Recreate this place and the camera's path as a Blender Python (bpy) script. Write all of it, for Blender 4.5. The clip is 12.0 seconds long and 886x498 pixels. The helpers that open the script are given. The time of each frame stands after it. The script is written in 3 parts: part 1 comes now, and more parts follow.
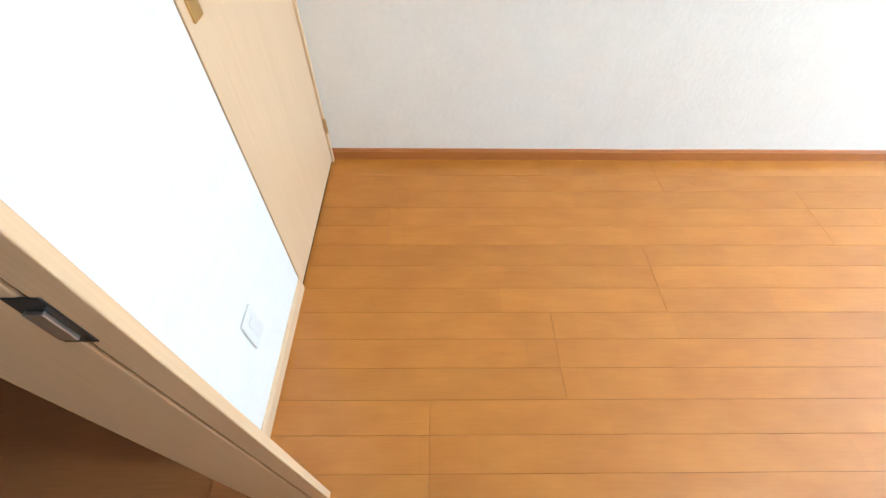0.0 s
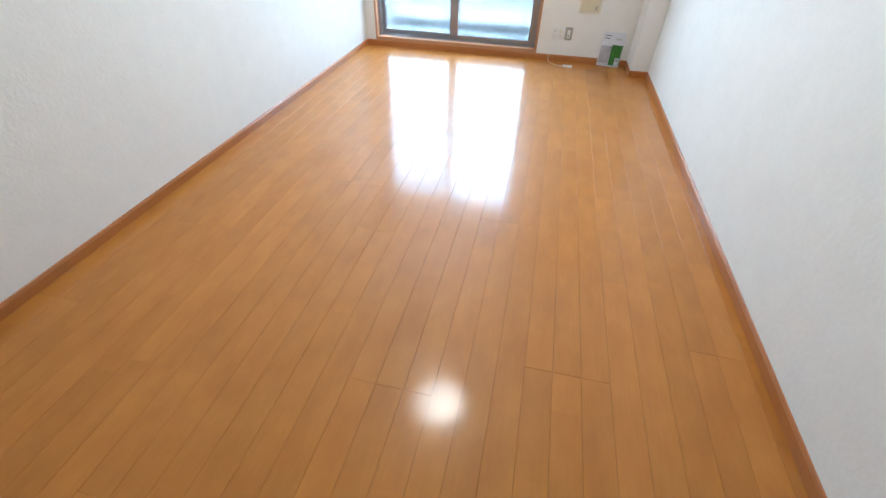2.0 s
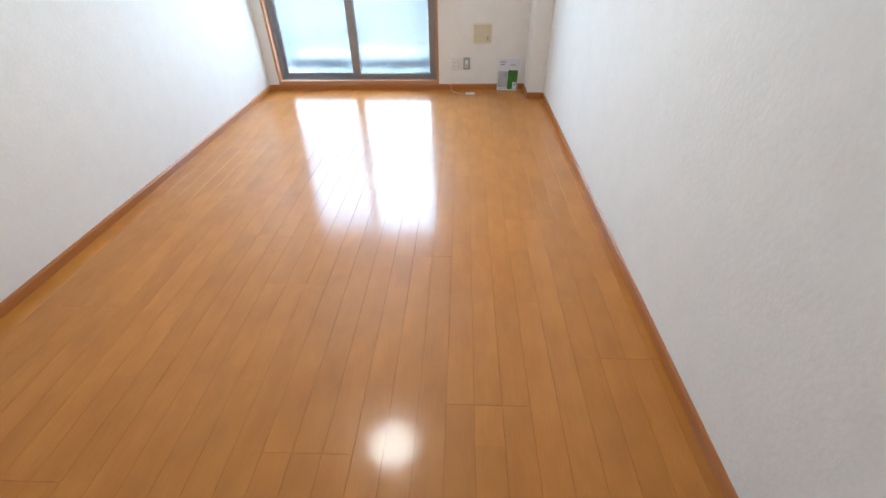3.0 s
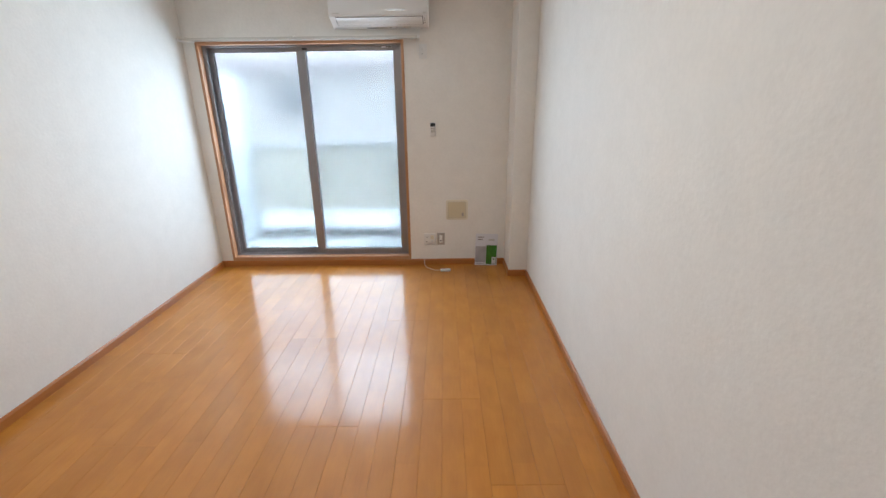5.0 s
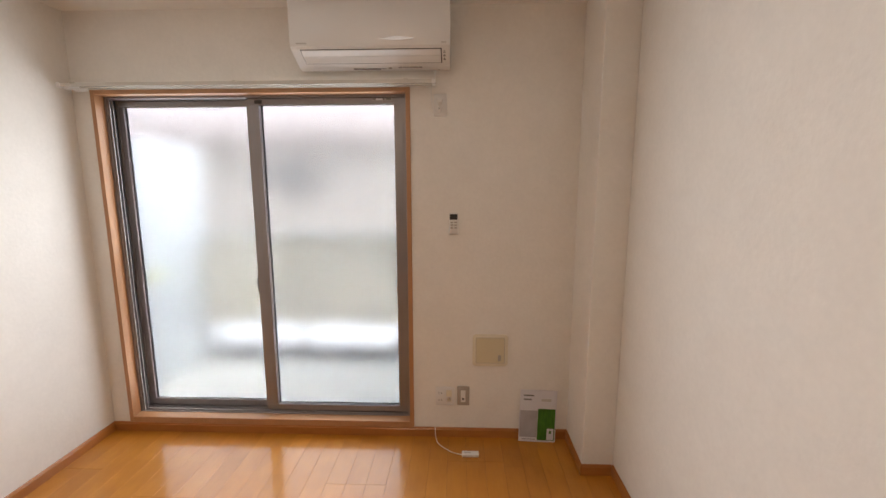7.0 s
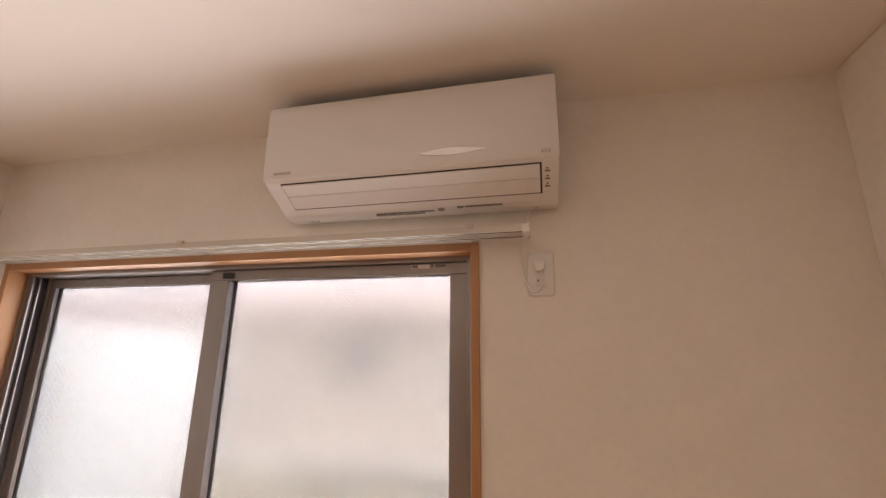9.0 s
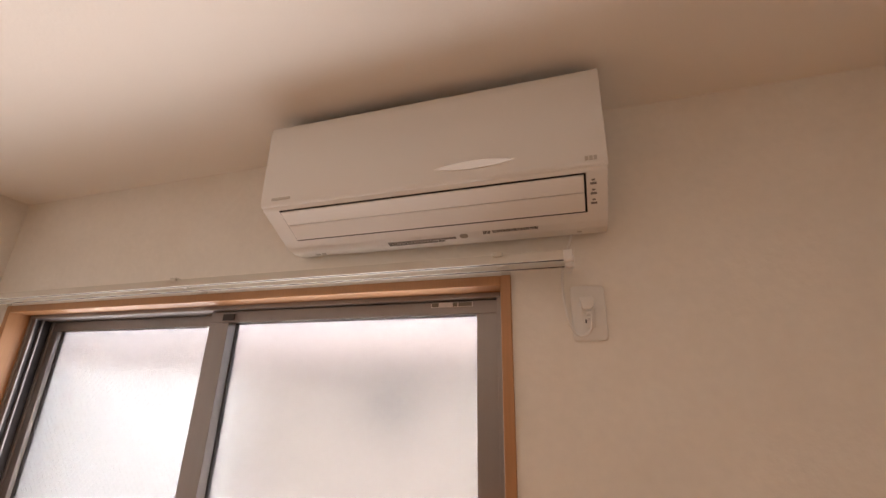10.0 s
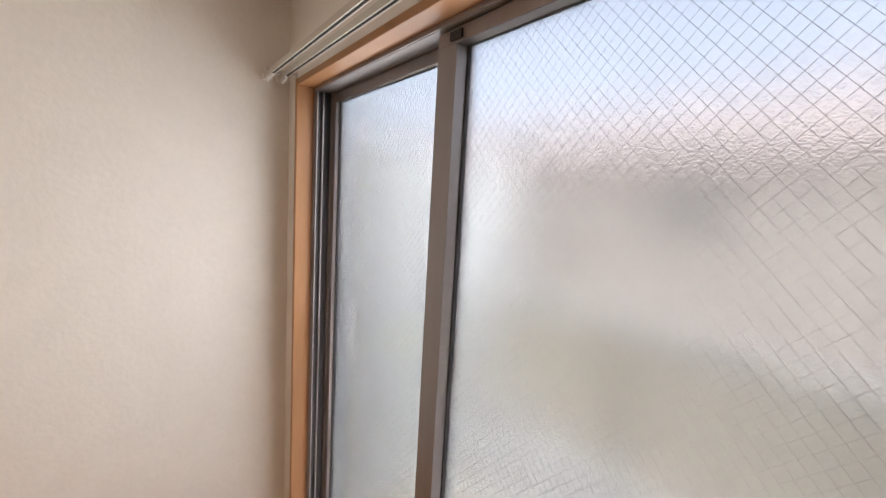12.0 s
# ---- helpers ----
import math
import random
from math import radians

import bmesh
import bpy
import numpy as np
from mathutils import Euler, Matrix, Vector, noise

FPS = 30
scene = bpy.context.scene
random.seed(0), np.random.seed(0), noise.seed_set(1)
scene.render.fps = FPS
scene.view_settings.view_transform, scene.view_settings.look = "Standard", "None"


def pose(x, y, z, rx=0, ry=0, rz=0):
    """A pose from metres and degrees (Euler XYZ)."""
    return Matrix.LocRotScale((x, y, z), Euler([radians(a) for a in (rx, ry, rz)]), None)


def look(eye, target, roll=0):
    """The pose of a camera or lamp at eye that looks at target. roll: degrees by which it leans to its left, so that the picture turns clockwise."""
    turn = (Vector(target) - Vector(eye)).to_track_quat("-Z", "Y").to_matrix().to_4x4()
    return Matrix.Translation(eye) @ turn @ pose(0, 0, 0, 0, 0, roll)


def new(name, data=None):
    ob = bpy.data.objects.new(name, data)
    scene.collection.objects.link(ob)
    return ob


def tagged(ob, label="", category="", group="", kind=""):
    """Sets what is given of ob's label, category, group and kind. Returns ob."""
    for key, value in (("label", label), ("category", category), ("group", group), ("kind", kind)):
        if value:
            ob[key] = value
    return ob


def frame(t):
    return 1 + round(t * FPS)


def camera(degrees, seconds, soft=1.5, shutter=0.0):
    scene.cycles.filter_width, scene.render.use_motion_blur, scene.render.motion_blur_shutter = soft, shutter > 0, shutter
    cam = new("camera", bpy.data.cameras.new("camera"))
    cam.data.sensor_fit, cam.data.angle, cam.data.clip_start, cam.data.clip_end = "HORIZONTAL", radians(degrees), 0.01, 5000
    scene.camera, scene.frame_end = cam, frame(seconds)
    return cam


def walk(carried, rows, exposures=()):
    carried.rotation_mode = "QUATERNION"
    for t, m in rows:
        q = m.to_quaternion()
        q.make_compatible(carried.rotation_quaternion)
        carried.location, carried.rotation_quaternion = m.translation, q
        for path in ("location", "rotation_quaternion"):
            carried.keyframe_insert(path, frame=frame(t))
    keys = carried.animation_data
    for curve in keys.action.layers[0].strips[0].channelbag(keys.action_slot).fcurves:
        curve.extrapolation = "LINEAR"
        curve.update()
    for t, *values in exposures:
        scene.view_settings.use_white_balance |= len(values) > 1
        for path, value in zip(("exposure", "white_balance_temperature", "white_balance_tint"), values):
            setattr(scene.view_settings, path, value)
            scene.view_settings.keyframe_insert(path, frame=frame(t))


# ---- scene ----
cam = camera(92.4, 12.0, soft=1.5, shutter=0.0)
PATH = [
    (0, (1.606, -0.415, 1.323), (0.362, -0.388, -0.242), 1.0),
    (0.5, (1.627, -0.364, 1.298), (0.496, 0.239, -0.238), 5.7),
    (1, (1.693, -0.334, 1.287), (0.778, 0.705, -0.156), 5.7),
    (1.5, (1.834, -0.282, 1.322), (1.211, 1.062, -0.022), 3.4),
    (2, (1.97, -0.251, 1.362), (1.649, 1.24, 0.068), 1.4),
    (2.5, (2.084, -0.211, 1.39), (1.913, 1.351, 0.152), -0.7),
    (2.7, (2.107, -0.207, 1.396), (1.975, 1.368, 0.169), -0.9),
    (4.3, (2.167, 0.209, 1.485), (2.188, 2.002, 0.599), -2.2),
    (4.5, (2.167, 0.301, 1.489), (2.189, 2.135, 0.692), -1.9),
    (5, (2.212, 0.636, 1.505), (2.201, 2.53, 0.862), -0.7),
    (5.5, (2.181, 1.003, 1.51), (2.18, 2.917, 0.93), -0.4),
    (6, (2.171, 1.394, 1.517), (2.174, 3.322, 0.985), -0.1),
    (6.5, (2.175, 1.827, 1.536), (2.163, 3.773, 1.078), -0.0),
    (7, (2.137, 2.221, 1.527), (2.066, 4.195, 1.217), -0.1),
    (7.3, (2.132, 2.451, 1.562), (1.997, 4.435, 1.352), -0.2),
    (7.5, (2.107, 2.589, 1.584), (1.948, 4.579, 1.463), -0.0),
    (7.7, (2.116, 2.741, 1.603), (1.911, 4.73, 1.577), -0.2),
    (9.3, (2.031, 3.548, 1.745), (1.541, 5.403, 2.311), 1.1),
    (9.5, (2.039, 3.597, 1.753), (1.516, 5.428, 2.367), 1.3),
    (10, (2.016, 3.644, 1.759), (1.437, 5.44, 2.421), 1.3),
    (10.5, (1.982, 3.687, 1.757), (1.353, 5.479, 2.386), 1.1),
    (11, (1.923, 3.754, 1.708), (1.127, 5.539, 2.129), 1.5),
    (11.5, (1.858, 3.886, 1.651), (0.668, 5.493, 1.696), 2.5),
    (11.7, (1.845, 3.962, 1.635), (0.489, 5.429, 1.544), 2.5),
    (12, (1.8, 4.095, 1.622), (0.193, 5.261, 1.381), 3.3),
]
EXPOSURES = [(0.0, 6.05, 4750, -4), (1.0, 5.42, 4700, -5), (2.5, 5.0, 4900, 0), (4.5, 4.47, 5400, 4), (5.5, 4.3, 5600, 6), (6.5, 4.12, 6150, 10),
             (7.0, 4.05, 6900, 16), (7.5, 4.05, 7250, 20), (9.5, 3.9, 7950, 26), (10.5, 4.05, 7900, 25), (11.3, 3.95, 7500, 21), (12.0, 3.67, 7250, 19)]
walk(cam, [(t, look(eye, target, roll)) for t, eye, target, roll in PATH], EXPOSURES)

# ---- light ----
SUN_ELEVATION, SUN_TURN = 43.0, 97.0      # the sun stands behind the window wall, off to one end of the balcony
world = bpy.data.worlds.new("sky")
scene.world = world
world.use_nodes = True
wn = world.node_tree
sky = wn.nodes.new("ShaderNodeTexSky")
sky.sky_type, sky.sun_disc = "NISHITA", False
sky.sun_elevation, sky.sun_rotation = radians(SUN_ELEVATION), radians(SUN_TURN)
sky.air_density, sky.dust_density, sky.ozone_density = 1.0, 6.0, 1.0
haze = wn.nodes.new("ShaderNodeHueSaturation")      # thin haze pales the sky
haze.inputs["Saturation"].default_value = 0.42
wn.links.new(sky.outputs["Color"], haze.inputs["Color"])
wn.links.new(haze.outputs["Color"], wn.nodes["Background"].inputs["Color"])
wn.nodes["Background"].inputs["Strength"].default_value = 0.15

sun_data = bpy.data.lights.new("sun", "SUN")
sun_data.energy, sun_data.angle, sun_data.color = 0.11, radians(12), (1.0, 0.97, 0.93)
sun = new("sun", sun_data)
sun.matrix_world = look((math.sin(radians(SUN_TURN)) * math.cos(radians(SUN_ELEVATION)),
                         math.cos(radians(SUN_TURN)) * math.cos(radians(SUN_ELEVATION)), math.sin(radians(SUN_ELEVATION))), (0, 0, 0))

LAMP_STRENGTH = 1.2
PANE_LIGHT = 0.80           # daylight that the frosted panes scatter into the room
LAMP_COLOUR = (1.0, 0.83, 0.64)

# ---- plan ----
XR = 2.955           # inner face of the long wall opposite x = 0
YW = 4.60            # inner face of the window wall
YB = -0.913          # inner face of the back wall
H = 2.44             # ceiling
T = 0.12             # wall thickness
WX0, WX1, WZ0, WZ1 = 0.106, 1.875, 0.058, 2.032   # opening for the balcony window
DX0, DX1, DZ1 = 1.295, 2.17, 2.05                # opening to the hall, outside of its casing
PX, PY = 2.792, 4.282                            # free corner of the column


# ---- materials ----
def material(name, colour, rough=0.5, metal=0.0, second=None, scale=8.0, amount=0.5, stretch=(1, 1, 1), bump=0.0,
             bump_scale=300.0, bump_distance=0.001, random_tone=0.0, coat=0.0, coat_ior=1.5, transmission=0.0, ior=1.45, fine=None, rough_var=0.0, staves=0.0):
    m = bpy.data.materials.new(name)
    m.use_nodes = True
    t = m.node_tree
    b = t.nodes["Principled BSDF"]
    b.inputs["Roughness"].default_value = rough
    b.inputs["Metallic"].default_value = metal
    b.inputs["IOR"].default_value = ior
    b.inputs["Coat Weight"].default_value = coat
    b.inputs["Coat Roughness"].default_value = 0.135
    b.inputs["Coat IOR"].default_value = coat_ior
    b.inputs["Transmission Weight"].default_value = transmission
    co = t.nodes.new("ShaderNodeTexCoord")
    mp = t.nodes.new("ShaderNodeMapping")
    mp.inputs["Scale"].default_value = stretch
    t.links.new(co.outputs["Object"], mp.inputs["Vector"])
    vec = mp.outputs["Vector"]
    info = None
    if random_tone:
        info = t.nodes.new("ShaderNodeObjectInfo")
        off = t.nodes.new("ShaderNodeVectorMath")
        off.operation = "MULTIPLY_ADD"
        t.links.new(info.outputs["Random"], off.inputs[0])
        off.inputs[1].default_value = (37.0, 91.0, 53.0)
        t.links.new(vec, off.inputs[2])
        vec = off.outputs["Vector"]
    second = second or tuple(c * 0.9 for c in colour)
    n1 = t.nodes.new("ShaderNodeTexNoise")
    n1.inputs["Scale"].default_value = scale
    n1.inputs["Detail"].default_value = 5.0
    t.links.new(vec, n1.inputs["Vector"])
    ramp = t.nodes.new("ShaderNodeMapRange")
    ramp.inputs["From Min"].default_value, ramp.inputs["From Max"].default_value = 0.3, 0.7
    ramp.inputs["To Max"].default_value = amount
    t.links.new(n1.outputs["Fac"], ramp.inputs["Value"])
    mix = t.nodes.new("ShaderNodeMix")
    mix.data_type = "RGBA"
    mix.inputs["A"].default_value = (*colour, 1)
    mix.inputs["B"].default_value = (*second, 1)
    t.links.new(ramp.outputs["Result"], mix.inputs["Factor"])
    out = mix.outputs["Result"]
    if fine:
        # fine streaks or flecks: (scale, strength, stretch)
        mp2 = t.nodes.new("ShaderNodeMapping")
        mp2.inputs["Scale"].default_value = fine[2]
        t.links.new(vec, mp2.inputs["Vector"])
        n2 = t.nodes.new("ShaderNodeTexNoise")
        n2.inputs["Scale"].default_value, n2.inputs["Detail"].default_value = fine[0], 6.0
        t.links.new(mp2.outputs["Vector"], n2.inputs["Vector"])
        r2 = t.nodes.new("ShaderNodeMapRange")
        r2.inputs["From Min"].default_value, r2.inputs["From Max"].default_value = 0.3, 0.7
        r2.inputs["To Min"].default_value, r2.inputs["To Max"].default_value = 1 + fine[1], 1 - fine[1]
        t.links.new(n2.outputs["Fac"], r2.inputs["Value"])
        mul = t.nodes.new("ShaderNodeVectorMath")
        mul.operation = "MULTIPLY"
        t.links.new(out, mul.inputs[0])
        t.links.new(r2.outputs["Result"], mul.inputs[1])
        out = mul.outputs["Vector"]
    if random_tone:
        r3 = t.nodes.new("ShaderNodeMapRange")
        r3.inputs["To Min"].default_value, r3.inputs["To Max"].default_value = 1 - random_tone, 1 + random_tone
        t.links.new(info.outputs["Random"], r3.inputs["Value"])
        mul = t.nodes.new("ShaderNodeVectorMath")
        mul.operation = "MULTIPLY"
        t.links.new(out, mul.inputs[0])
        t.links.new(r3.outputs["Result"], mul.inputs[1])
        out = mul.outputs["Vector"]
    if staves:
        # boards glued up from short pieces, each of its own tone
        sep = t.nodes.new("ShaderNodeSeparateXYZ")
        t.links.new(co.outputs["Object"], sep.inputs["Vector"])
        run = t.nodes.new("ShaderNodeMath")
        run.operation = "MULTIPLY_ADD"
        t.links.new(sep.outputs["Y"], run.inputs[0])
        run.inputs[1].default_value = 2.6
        shift = t.nodes.new("ShaderNodeMath")
        shift.operation = "MULTIPLY"
        t.links.new(info.outputs["Random"], shift.inputs[0])
        shift.inputs[1].default_value = 613.0
        t.links.new(shift.outputs["Value"], run.inputs[2])
        vor = t.nodes.new("ShaderNodeTexVoronoi")
        vor.voronoi_dimensions = "1D"
        vor.inputs["Scale"].default_value = 1.0
        t.links.new(run.outputs["Value"], vor.inputs["W"])
        r5 = t.nodes.new("ShaderNodeMapRange")
        r5.inputs["To Min"].default_value, r5.inputs["To Max"].default_value = 1 - staves, 1 + staves
        sv = t.nodes.new("ShaderNodeSeparateColor")
        t.links.new(vor.outputs["Color"], sv.inputs["Color"])
        t.links.new(sv.outputs["Red"], r5.inputs["Value"])
        mul = t.nodes.new("ShaderNodeVectorMath")
        mul.operation = "MULTIPLY"
        t.links.new(out, mul.inputs[0])
        t.links.new(r5.outputs["Result"], mul.inputs[1])
        out = mul.outputs["Vector"]
    t.links.new(out, b.inputs["Base Color"])
    if rough_var:
        n4 = t.nodes.new("ShaderNodeTexNoise")
        n4.inputs["Scale"].default_value, n4.inputs["Detail"].default_value = 3.0, 4.0
        t.links.new(co.outputs["Object"], n4.inputs["Vector"])
        r4 = t.nodes.new("ShaderNodeMapRange")
        r4.inputs["From Min"].default_value, r4.inputs["From Max"].default_value = 0.3, 0.7
        r4.inputs["To Min"].default_value, r4.inputs["To Max"].default_value = rough - rough_var, rough + rough_var
        t.links.new(n4.outputs["Fac"], r4.inputs["Value"])
        t.links.new(r4.outputs["Result"], b.inputs["Roughness"])
        # foot wear dulls the lacquer in patches
        n6 = t.nodes.new("ShaderNodeTexNoise")
        n6.inputs["Scale"].default_value, n6.inputs["Detail"].default_value = 5.0, 8.0
        geo = t.nodes.new("ShaderNodeNewGeometry")
        t.links.new(geo.outputs["Position"], n6.inputs["Vector"])
        r6 = t.nodes.new("ShaderNodeMapRange")
        r6.inputs["From Min"].default_value, r6.inputs["From Max"].default_value = 0.35, 0.7
        r6.inputs["To Min"].default_value, r6.inputs["To Max"].default_value = 0.105, 0.18
        t.links.new(n6.outputs["Fac"], r6.inputs["Value"])
        t.links.new(r6.outputs["Result"], b.inputs["Coat Roughness"])
    if bump:
        n3 = t.nodes.new("ShaderNodeTexNoise")
        n3.inputs["Scale"].default_value, n3.inputs["Detail"].default_value = bump_scale, 3.0
        t.links.new(mp.outputs["Vector"], n3.inputs["Vector"])
        bp = t.nodes.new("ShaderNodeBump")
        bp.inputs["Strength"].default_value, bp.inputs["Distance"].default_value = bump, bump_distance
        t.links.new(n3.outputs["Fac"], bp.inputs["Height"])
        t.links.new(bp.outputs["Normal"], b.inputs["Normal"])
    return m


WALLPAPER = material("wallpaper", (0.83, 0.795, 0.74), 0.75, second=(0.78, 0.745, 0.69), scale=9.0, amount=0.6,
                     bump=0.42, bump_scale=58.0, bump_distance=0.0022, fine=(48.0, 0.018, (1, 1, 1)))
CEILING = material("ceiling_paper", (0.88, 0.86, 0.82), 0.8, second=(0.85, 0.825, 0.78), scale=2.0, bump=0.3, bump_scale=120.0)
PLANK = material("floor_plank", (0.53, 0.212, 0.023), 0.46, second=(0.42, 0.150, 0.013), scale=5.0, amount=0.75, stretch=(2.2, 1, 1),
                 random_tone=0.04, staves=0.04, fine=(9.0, 0.035, (7, 1.2, 1)), bump=0.05, bump_scale=14.0, bump_distance=0.0012, ior=1.36, coat=1.0, coat_ior=1.36, rough_var=0.06)
GAP = material("plank_gap", (0.13, 0.05, 0.012), 0.7)
SEAL = material("seal_rubber", (0.26, 0.15, 0.075), 0.6)
HALL_WOOD = material("hall_floor", (0.46, 0.19, 0.06), 0.3, second=(0.40, 0.155, 0.048), scale=3.0, stretch=(6, 1, 1), fine=(9.0, 0.1, (9, 0.8, 1)))
SKIRT = material("skirting_wood", (0.42, 0.155, 0.034), 0.32, second=(0.34, 0.118, 0.025), scale=3.0, stretch=(4, 1, 8), fine=(20.0, 0.08, (2, 1, 8)), coat=0.2)
CASING = material("casing_wood", (0.46, 0.24, 0.115), 0.4, second=(0.40, 0.185, 0.08), scale=4.0, stretch=(3, 3, 0.6), fine=(30.0, 0.07, (4, 4, 0.5)))
BIRCH = material("birch_sheet", (0.70, 0.49, 0.285), 0.4, second=(0.66, 0.445, 0.25), scale=3.0, stretch=(4, 4, 0.5), fine=(16.0, 0.05, (5, 5, 0.4)))
ALU = material("aluminium", (0.315, 0.30, 0.305), 0.42, 0.6, second=(0.27, 0.255, 0.255), scale=30.0, stretch=(1, 1, 0.05))
ALU_DARK = material("dark_gasket", (0.035, 0.035, 0.04), 0.55)
WHITE_PLASTIC = material("white_plastic", (0.78, 0.765, 0.74), 0.3, second=(0.75, 0.735, 0.71), scale=5.0, bump=0.05, bump_scale=400.0)
AC_WHITE = material("ac_shell", (0.75, 0.735, 0.71), 0.28, second=(0.78, 0.76, 0.735), scale=2.0, bump=0.03, bump_scale=500.0)
CREAM = material("cream_plastic", (0.66, 0.58, 0.40), 0.45, second=(0.62, 0.54, 0.36), scale=10.0)
IVORY = material("ivory_plastic", (0.76, 0.70, 0.56), 0.4, second=(0.73, 0.66, 0.52), scale=10.0)
GREY_PLASTIC = material("grey_plastic", (0.42, 0.38, 0.33), 0.4, second=(0.39, 0.35, 0.30), scale=10.0)
DARK = material("dark_plastic", (0.03, 0.03, 0.032), 0.35)
# near-black that puts the shade of narrow recesses into the colour
BLACK = material("recess_shade", (0.010, 0.009, 0.009), 0.85)
INK = material("grey_ink", (0.18, 0.165, 0.15), 0.6)
MID_INK = material("brown_ink", (0.34, 0.30, 0.25), 0.6)
PALE_INK = material("pale_ink", (0.55, 0.52, 0.48), 0.5)
INLAY = material("silver_inlay", (0.93, 0.93, 0.93), 0.18, 0.35, second=(0.90, 0.90, 0.90), coat=0.8)
STEEL = material("steel", (0.70, 0.70, 0.69), 0.35, 1.0)
BRASS = material("brass", (0.62, 0.42, 0.14), 0.3, 1.0, second=(0.5, 0.32, 0.1), scale=30)
PAPER = material("leaflet_paper", (0.72, 0.71, 0.74), 0.35, second=(0.68, 0.67, 0.70), scale=12.0)
PAPER_GREY = material("leaflet_grey", (0.36, 0.34, 0.35), 0.35, second=(0.50, 0.48, 0.49), scale=9.0, amount=0.9)
PAPER_GREEN = material("leaflet_green", (0.070, 0.23, 0.022), 0.3, second=(0.022, 0.085, 0.012), scale=22.0, amount=0.8, stretch=(3, 1, 0.6))
RAIL = material("rail_white", (0.62, 0.59, 0.53), 0.5, second=(0.58, 0.55, 0.49), scale=10.0)
CONCRETE = material("balcony_concrete", (0.76, 0.74, 0.68), 0.8, second=(0.69, 0.67, 0.61), scale=3.0, bump=0.4, bump_scale=60.0, fine=(80.0, 0.06, (1, 1, 1)))
NOTICE = material("notice_plate", (0.40, 0.42, 0.27), 0.5, second=(0.46, 0.47, 0.34), scale=8.0)
KERB = material("kerb_dark", (0.16, 0.16, 0.16), 0.8, second=(0.11, 0.11, 0.11), scale=6.0, bump=0.4, bump_scale=60.0)
PARTITION = material("balcony_partition", (0.50, 0.52, 0.525), 0.6, second=(0.46, 0.48, 0.485), scale=2.0, bump=0.2, bump_scale=80.0)
PANEL = material("parapet_panel", (0.74, 0.71, 0.645), 0.6, second=(0.70, 0.67, 0.605), scale=2.0, bump=0.1, bump_scale=60.0)
# the parapet's sheets let some daylight through
pt = PANEL.node_tree
tr, ms = pt.nodes.new("ShaderNodeBsdfTranslucent"), pt.nodes.new("ShaderNodeMixShader")
tr.inputs["Color"].default_value = (0.96, 0.91, 0.82, 1)
ms.inputs["Fac"].default_value = 0.6
pt.links.new(pt.nodes["Principled BSDF"].outputs["BSDF"], ms.inputs[1])
pt.links.new(tr.outputs["BSDF"], ms.inputs[2])
pt.links.new(ms.outputs["Shader"], pt.nodes["Material Output"].inputs["Surface"])
RENDER_WALL = material("house_render", (0.62, 0.545, 0.475), 0.85, second=(0.57, 0.50, 0.435), scale=1.5, bump=0.3, bump_scale=40.0)
ROOF = material("roof_tile", (0.48, 0.40, 0.365), 0.7, second=(0.43, 0.36, 0.325), scale=4.0, bump=0.4, bump_scale=20.0)
HOUSE_GLASS = material("house_glass", (0.24, 0.235, 0.23), 0.35)
# pale colour of the block added beyond the parapet's slot
SLOT_BACKING = material("slot_backing", (0.66, 0.66, 0.65), 0.7, second=(0.60, 0.60, 0.59), scale=1.5, bump=0.2, bump_scale=30.0)
GROUND = material("ground", (0.16, 0.16, 0.155), 0.9, second=(0.12, 0.12, 0.115), scale=0.6, bump=0.3, bump_scale=10.0)
HALL_WALL = material("hall_paper", (0.74, 0.72, 0.69), 0.8, second=(0.70, 0.68, 0.65), scale=3.0, bump=0.3, bump_scale=95.0)

# patterned glass: a bumpy face that blurs what stands behind it
GLASS = material("patterned_glass", (0.158, 0.188, 0.214), 0.08, transmission=1.0, ior=1.45, amount=0.0, bump=0.6, bump_scale=320.0, bump_distance=0.0011)
WIRE = material("wire", (0.075, 0.072, 0.070), 0.6)

LAMP_GLOW = bpy.data.materials.new("lamp_diffuser")
LAMP_GLOW.use_nodes = True
lb = LAMP_GLOW.node_tree.nodes["Principled BSDF"]
lb.inputs["Base Color"].default_value = (0.85, 0.85, 0.83, 1)
lb.inputs["Emission Color"].default_value = (*LAMP_COLOUR, 1)
lb.inputs["Emission Strength"].default_value = LAMP_STRENGTH


# ---- building blocks ----
def box_bm(x0, y0, z0, x1, y1, z1, bevel=0.0, segments=2, bm=None):
    target = bm or bmesh.new()
    b = bmesh.new()
    bmesh.ops.create_cube(b, size=1)
    for v in b.verts:
        v.co = Vector(((x0, x1)[v.co.x > 0], (y0, y1)[v.co.y > 0], (z0, z1)[v.co.z > 0]))
    if bevel:
        bmesh.ops.bevel(b, geom=b.edges[:], offset=bevel, segments=segments, affect="EDGES", profile=0.5)
    if bm is None:
        return b
    me = bpy.data.meshes.new("tmp")
    b.to_mesh(me)
    b.free()
    target.from_mesh(me)
    bpy.data.meshes.remove(me)
    return target


